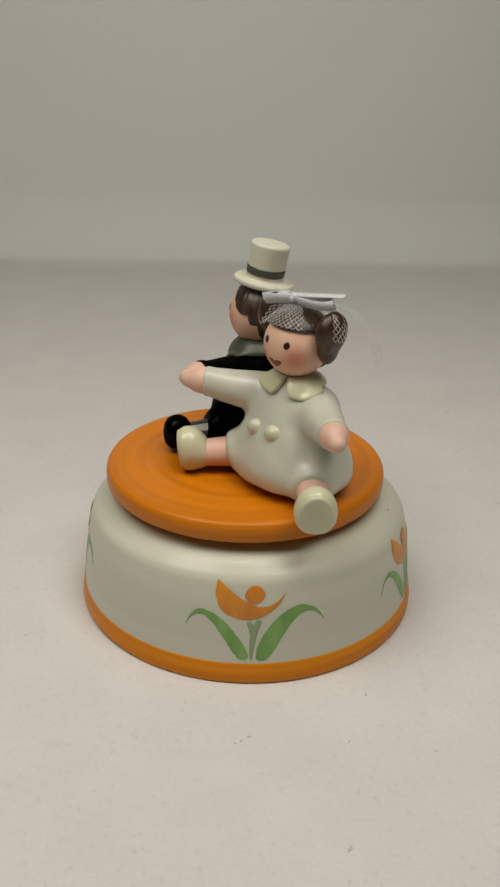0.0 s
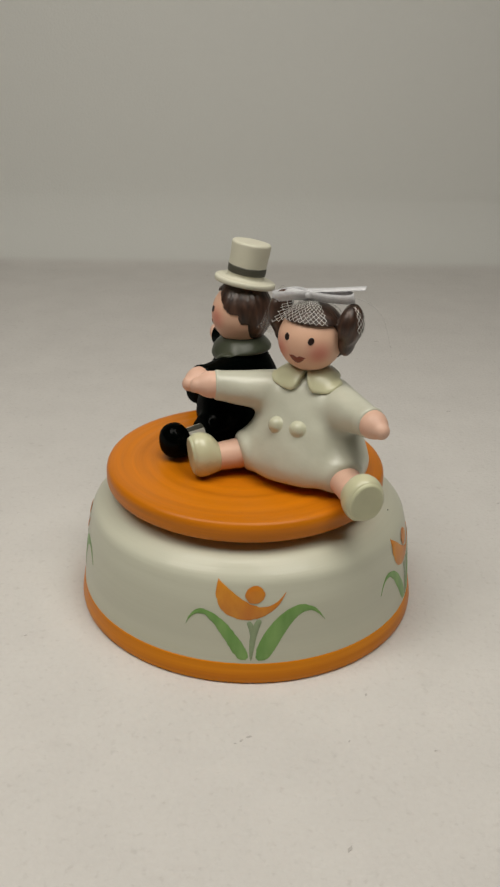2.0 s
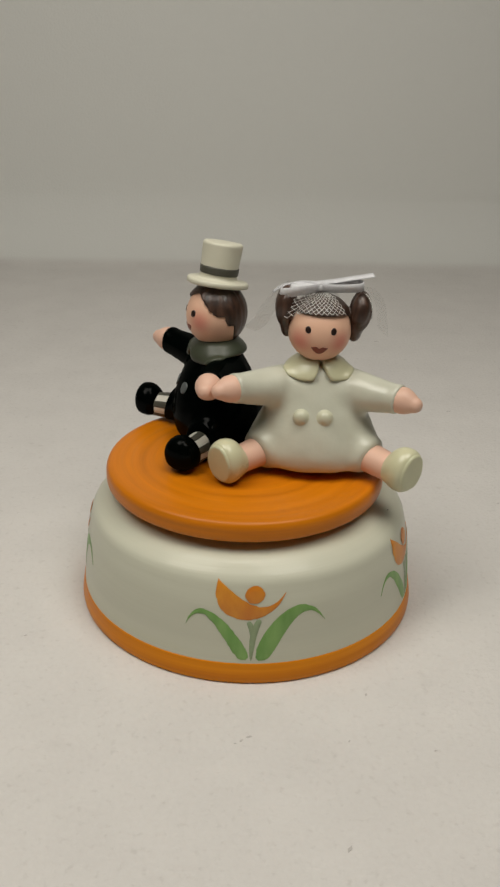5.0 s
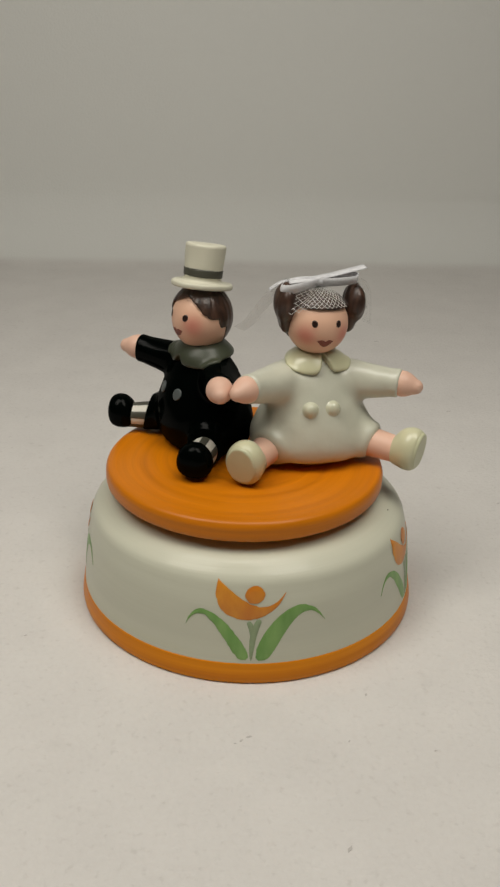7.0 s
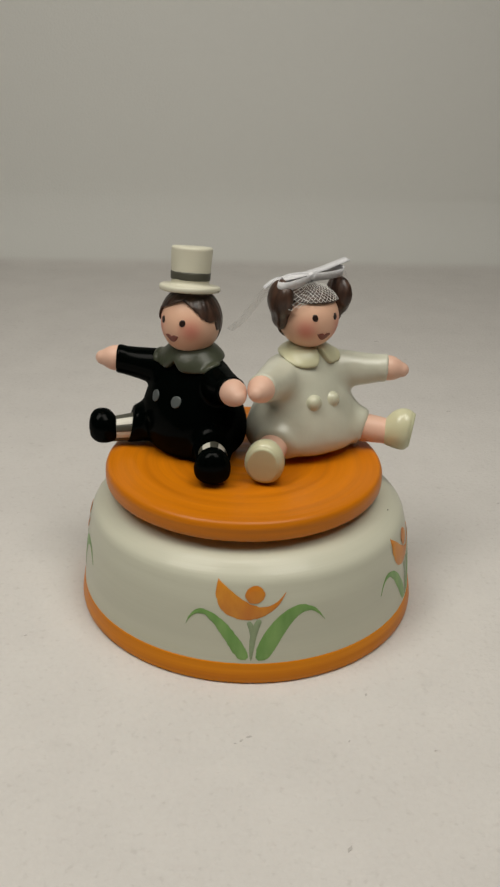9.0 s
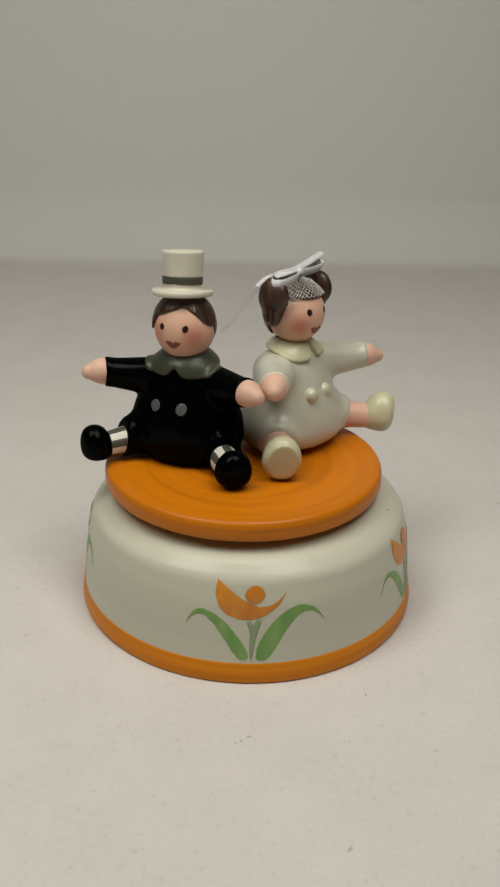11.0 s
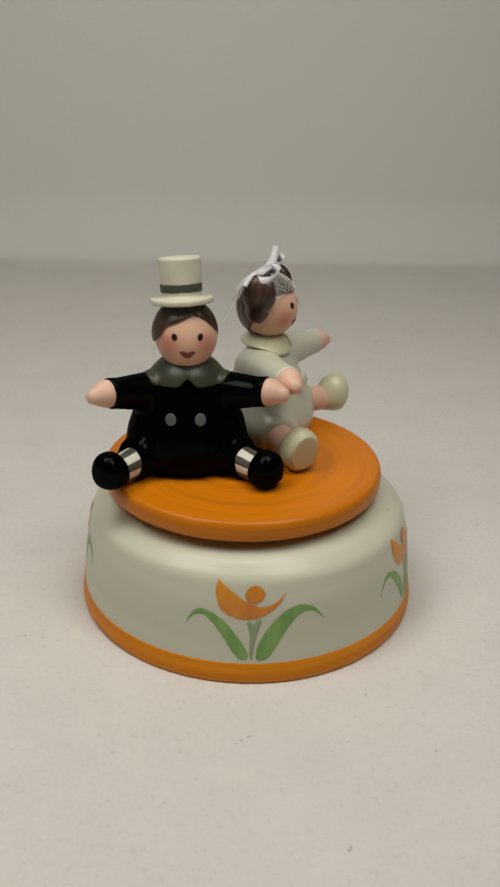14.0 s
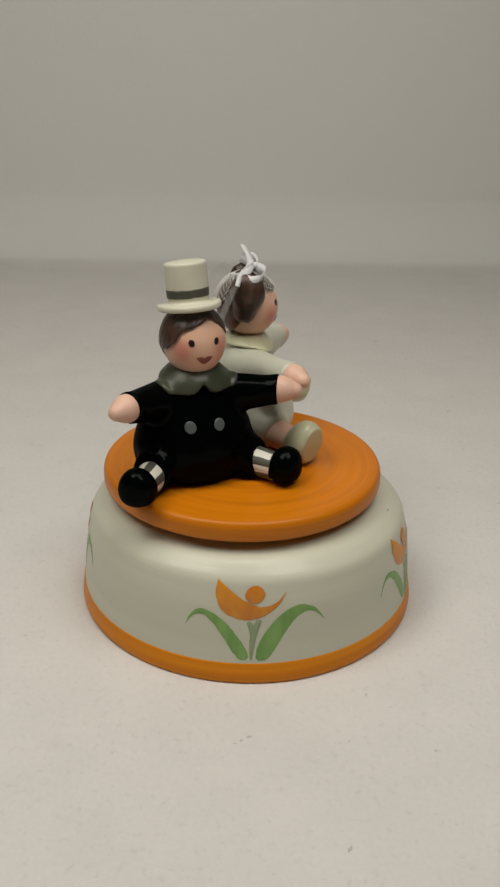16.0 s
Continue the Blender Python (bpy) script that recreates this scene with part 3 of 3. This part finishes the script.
def bride():
    gown = turned_body((0.96, 1.02, 1.07, 1.12, 1.2, 1.3, 1.4, 1.47, 1.53), (0.355, 0.376, 0.380, 0.368, 0.333, 0.281, 0.222, 0.175, 0.12), 1.26, 0.022)
    torso = cut(0.05, gown, half((0, 0, 0.045), (0, 0, -1)), half((0, 0, 1.55 - TOP), (0, 0, 1)))
    pieces, cloth = [], [torso]
    for fist, foot in (((-0.511, -0.290, 1.460), (-0.490, -0.343, 1.060)), ((0.503, -0.257, 1.412), (0.492, -0.368, 1.058))):
        sleeve, more, d, w = limbs(fist, foot, M_IVORY, M_HANDSKIN, 45)
        cloth.append(sleeve)
        a, b = d - w * 0.31 + (0, 0, 0.04), d - w * 0.20 + (0, 0, 0.01)  # the skirt drawn over each thigh
        cloth.append(cut(0.045, cone(a, b + w * 0.1, 0.125, 0.096), half(b, w + np.array((0, 0, -0.3)))))
        pieces += more
    body = join(0.06, *cloth)
    body = lumpy(body)
    pieces.append((body, (-0.55, -0.45, -0.03), (0.55, 0.45, 0.8), 0.011, M_DRESS))
    pieces.append((ball((0, 0.0, 0.06), (0.30, 0.26, 0.075)), (-0.35, -0.3, -0.03), (0.35, 0.3, 0.16), 0.015, M_HANDSKIN))
    pieces.append(collar_of(body, M_IVORY, 0.026, 0.16, 0.20))
    head = ball(HEAD + (0, -0.006, 0.008), (0.178, 0.174, 0.177))
    heads = [(head, HEAD - 0.24, HEAD + 0.24, 0.01, M_FACE)]
    heads += features(head, 1.675, 1.78)

    def face(p):
        y, z = p[..., 1], p[..., 2] + TOP
        return np.maximum(z - 1.855, y + 0.06 - (1.855 - z) * 0.55)
    hair = cut(0.008, strands(ball(HEAD + (0, 0.004, 0.018), (0.194, 0.190, 0.194)), 0.0013, 30, 0.3), lambda p: -face(p), half((0, 0, 1.56 - TOP), (0, 0, -1)))
    buns = [strands(join(0.02, ball((k * 0.207 + 0.010, -0.004, 1.858 - TOP), (0.062, 0.104, 0.112)), ball((k * 0.188 + 0.010, 0.010, 1.768 - TOP), (0.046, 0.072, 0.088))), 0.003, 17, 1.6) for k in (-1, 1)]
    heads.append((join(0.012, hair, *buns), HEAD - (0.34, 0.26, 0.26), HEAD + (0.34, 0.27, 0.27), 0.008, M_HAIR))
    pieces += [(tilted(f), lo - np.array((0.03, 0.03, 0.03)), hi + np.array((0.03, 0.03, 0.03)), h, m) for f, lo, hi, h, m in heads]
    for x in (-0.086, 0.048):
        knob = ball((x, -0.236, 1.292 - TOP), (0.043, 0.036, 0.043))
        pieces.append((cut(0.004, join(0.02, knob, grown(body, -0.004)), ball((x, -0.236, 1.292 - TOP), (0.062, 0.08, 0.062))), (x - 0.08, -0.33, 1.2 - TOP), (x + 0.08, -0.14, 1.38 - TOP), 0.007, M_BUTTON))
    ob = new("bride_doll", doll_mesh("bride_doll", pieces))
    return tagged(ob, "painted clay doll in a white dress, seated on the turntable", "figurine")


def ribbon(path, width, up=(0, 0, 1), steps=8, thick=0.003):
    """A thin band along a smooth line of points; up is its width's direction."""
    pts = [Vector(p) for p in path]
    line = []
    for i in range(len(pts) - 1):
        a, b, c, d = pts[max(i - 1, 0)], pts[i], pts[i + 1], pts[min(i + 2, len(pts) - 1)]
        for k in range(steps):
            t = k / steps
            line.append(0.5 * (2 * b + (c - a) * t + (2 * a - 5 * b + 4 * c - d) * t * t + (3 * b - a - 3 * c + d) * t ** 3))
    line.append(pts[-1])
    up = Vector(up).normalized()
    verts, faces = [], []
    for i, p in enumerate(line):
        d = (line[min(i + 1, len(line) - 1)] - line[max(i - 1, 0)]).normalized()
        side = d.cross(up).normalized()
        w = (up - d * up.dot(d)).normalized() * width / 2
        for a, b in ((-1, -1), (1, -1), (1, 1), (-1, 1)):
            verts.append(p + w * a + side * thick / 2 * b)
    for i in range(len(line) - 1):
        for j in range(4):
            k = (j + 1) % 4
            faces.append((i * 4 + j, i * 4 + k, i * 4 + 4 + k, i * 4 + 4 + j))
    faces += [(3, 2, 1, 0), tuple(len(verts) - 4 + j for j in range(4))]
    return verts, faces


def threads(edges, r):
    """Thin three-sided threads along edges."""
    verts, faces = [], []
    for a, b in edges:
        d = (b - a).normalized()
        x = d.orthogonal().normalized()
        y = d.cross(x)
        k = len(verts)
        for p in (a, b):
            for i in range(3):
                t = 2 * math.pi * i / 3
                verts.append(p + (x * math.cos(t) + y * math.sin(t)) * r)
        for i in range(3):
            j = (i + 1) % 3
            faces.append((k + i, k + j, k + 3 + j, k + 3 + i))
    return verts, faces


def veil():
    thing = new("bridal_veil")
    tagged(thing, "white tulle net veil with satin bow on brown doll hair", "veil")
    hc = Vector(HEAD) + Vector((0, 0.012, 0.018))

    def node(az, el):
        a, e = math.radians(az), math.radians(el)
        d = Vector((math.sin(a) * math.cos(e), -math.cos(a) * math.cos(e), math.sin(e)))
        r = 0.208 + 0.005 * noise.noise(d * 6)
        if abs(az) > 50:
            r += 0.050 * min(1, (abs(az) - 50) / 25)
        return hc + d * r

    def bun_node(az, el):
        a, e = math.radians(az), math.radians(el)
        d = Vector((math.sin(a) * math.cos(e) * 0.071, -math.cos(a) * math.cos(e) * 0.113, math.sin(e) * 0.118))
        return Vector((0.219, -0.012, 1.842 - TOP)) + d
    edges = []

    def drape(node, i0, i1, rows, low, wide, tall):
        """A piece of net between two azimuths, from a lower edge upwards, in diamonds."""
        for i in range(i0, i1 + 1):
            for j in range(rows):
                for di in (-1, 1):
                    if (i + j) % 2 or not i0 <= i + di <= i1 or low(i * wide) + j * tall > 82:
                        continue
                    edges.append((node(i * wide, low(i * wide) + j * tall), node((i + di) * wide, low((i + di) * wide) + (j + 1) * tall)))
    drape(node, -13, 10, 12, lambda az: 33 - 0.55 * max(0, -az - 34) - 0.10 * max(0, az - 20), 5.0, 4.1)
    drape(bun_node, 7, 17, 9, lambda az: -22 + 0.3 * abs(az - 110), 9.0, 9.0)
    drape(lambda az, el: hc + (node(az, el) - hc).normalized() * 0.206, 25, 46, 14, lambda az: 6 + 0.004 * (az - 178) ** 2, 5.0, 4.5)
    v, f = threads(edges, 0.0014)
    part("netting", mesh_of("netting", v, f, [M_NET], scale=DOLL), thing, "white diamond net over the fringe")
    z = 1.985 - TOP
    v, f = ribbon([(-0.01, -0.05, z), (-0.10, -0.095, z - 0.005), (-0.205, -0.075, z - 0.03), (-0.225, -0.01, z - 0.035), (-0.155, 0.035, z - 0.02), (-0.07, -0.01, z), (-0.01, -0.04, z)], 0.058, (0.25, -0.35, 1))
    part("bow_loop", mesh_of("bow_loop", v, f, [M_SATIN], scale=DOLL), thing)
    v, f = ribbon([(-0.01, -0.05, z), (0.09, -0.06, z + 0.0), (0.20, -0.05, z + 0.005), (0.23, -0.01, z + 0.012), (0.18, 0.025, z + 0.012), (0.08, -0.01, z + 0.01), (0.0, -0.03, z)], 0.055, (-0.1, -0.45, 1))
    part("bow_loop", mesh_of("bow_loop", v, f, [M_SATIN], scale=DOLL), thing)
    v, f = ribbon([(-0.17, 0.01, z - 0.005), (-0.05, -0.02, z + 0.015), (0.08, -0.02, z + 0.035), (0.18, -0.005, z + 0.05), (0.285, 0.01, z + 0.066)], 0.046, (0.1, 1, 0.3))
    part("ribbon_end", mesh_of("ribbon_end", v, f, [M_SATIN], scale=DOLL), thing)
    v, f = ribbon([(-0.12, 0.02, z - 0.002), (-0.19, 0.040, z - 0.012), (-0.230, 0.052, z - 0.030), (-0.265, 0.062, z - 0.058)], 0.028, (0.3, 0.8, 0.6))
    part("ribbon_end", mesh_of("ribbon_end", v, f, [M_SATIN], scale=DOLL), thing)
    v, f = ribbon([(-0.15, 0.02, z), (-0.22, 0.07, z - 0.06), (-0.29, 0.125, z - 0.17), (-0.345, 0.17, z - 0.27), (-0.40, 0.21, z - 0.325)], 0.10, (0.82, 0.42, -0.33), thick=0.002)
    part("tail", mesh_of("tail", v, f, [M_TULLE], scale=DOLL), thing, "sheer trailing tulle end")
    v, f = ribbon([(0.17, 0.03, z), (0.27, 0.09, z - 0.03), (0.34, 0.15, z - 0.12), (0.37, 0.19, z - 0.24), (0.385, 0.21, z - 0.32)], 0.13, (0.3, -0.9, 0.2), thick=0.002)
    part("tail", mesh_of("tail", v, f, [M_HAZE], scale=DOLL), thing, "sheer trailing tulle end")
    k = skin(ball((-0.012, -0.045, z + 0.004), (0.024, 0.026, 0.024)), (-0.06, -0.1, z - 0.04), (0.04, 0.01, z + 0.05), 0.006)
    part("knot", mesh_of("knot", *k, [M_SATIN], scale=DOLL), thing)
    return thing


DISC, GROOM, BRIDE, VEIL = turntable(), groom(), bride(), veil()


def motions():
    """The disc turns at the spindle's pace and carries all that is on it."""
    seats = ((DISC, pose(0, 0, 0)), (GROOM, pose(0.0797 * S, 0.3277 * S, SEAT * S, 0, 0, -115.8)),
             (BRIDE, pose(0.2742 * S, -0.2873 * S, SEAT * S, 0, 0, -45.2)), (VEIL, pose(0.2742 * S, -0.2873 * S, SEAT * S, 0, 0, -45.2)))
    for thing, seat in seats:
        rows = []
        for i in range(65):
            t = i * 0.25
            rows.append((t, pose(0, 0, 0, 0, 0, SPIN[0] * t + SPIN[1] * t * t) @ seat))
        walk(thing, rows)


motions()
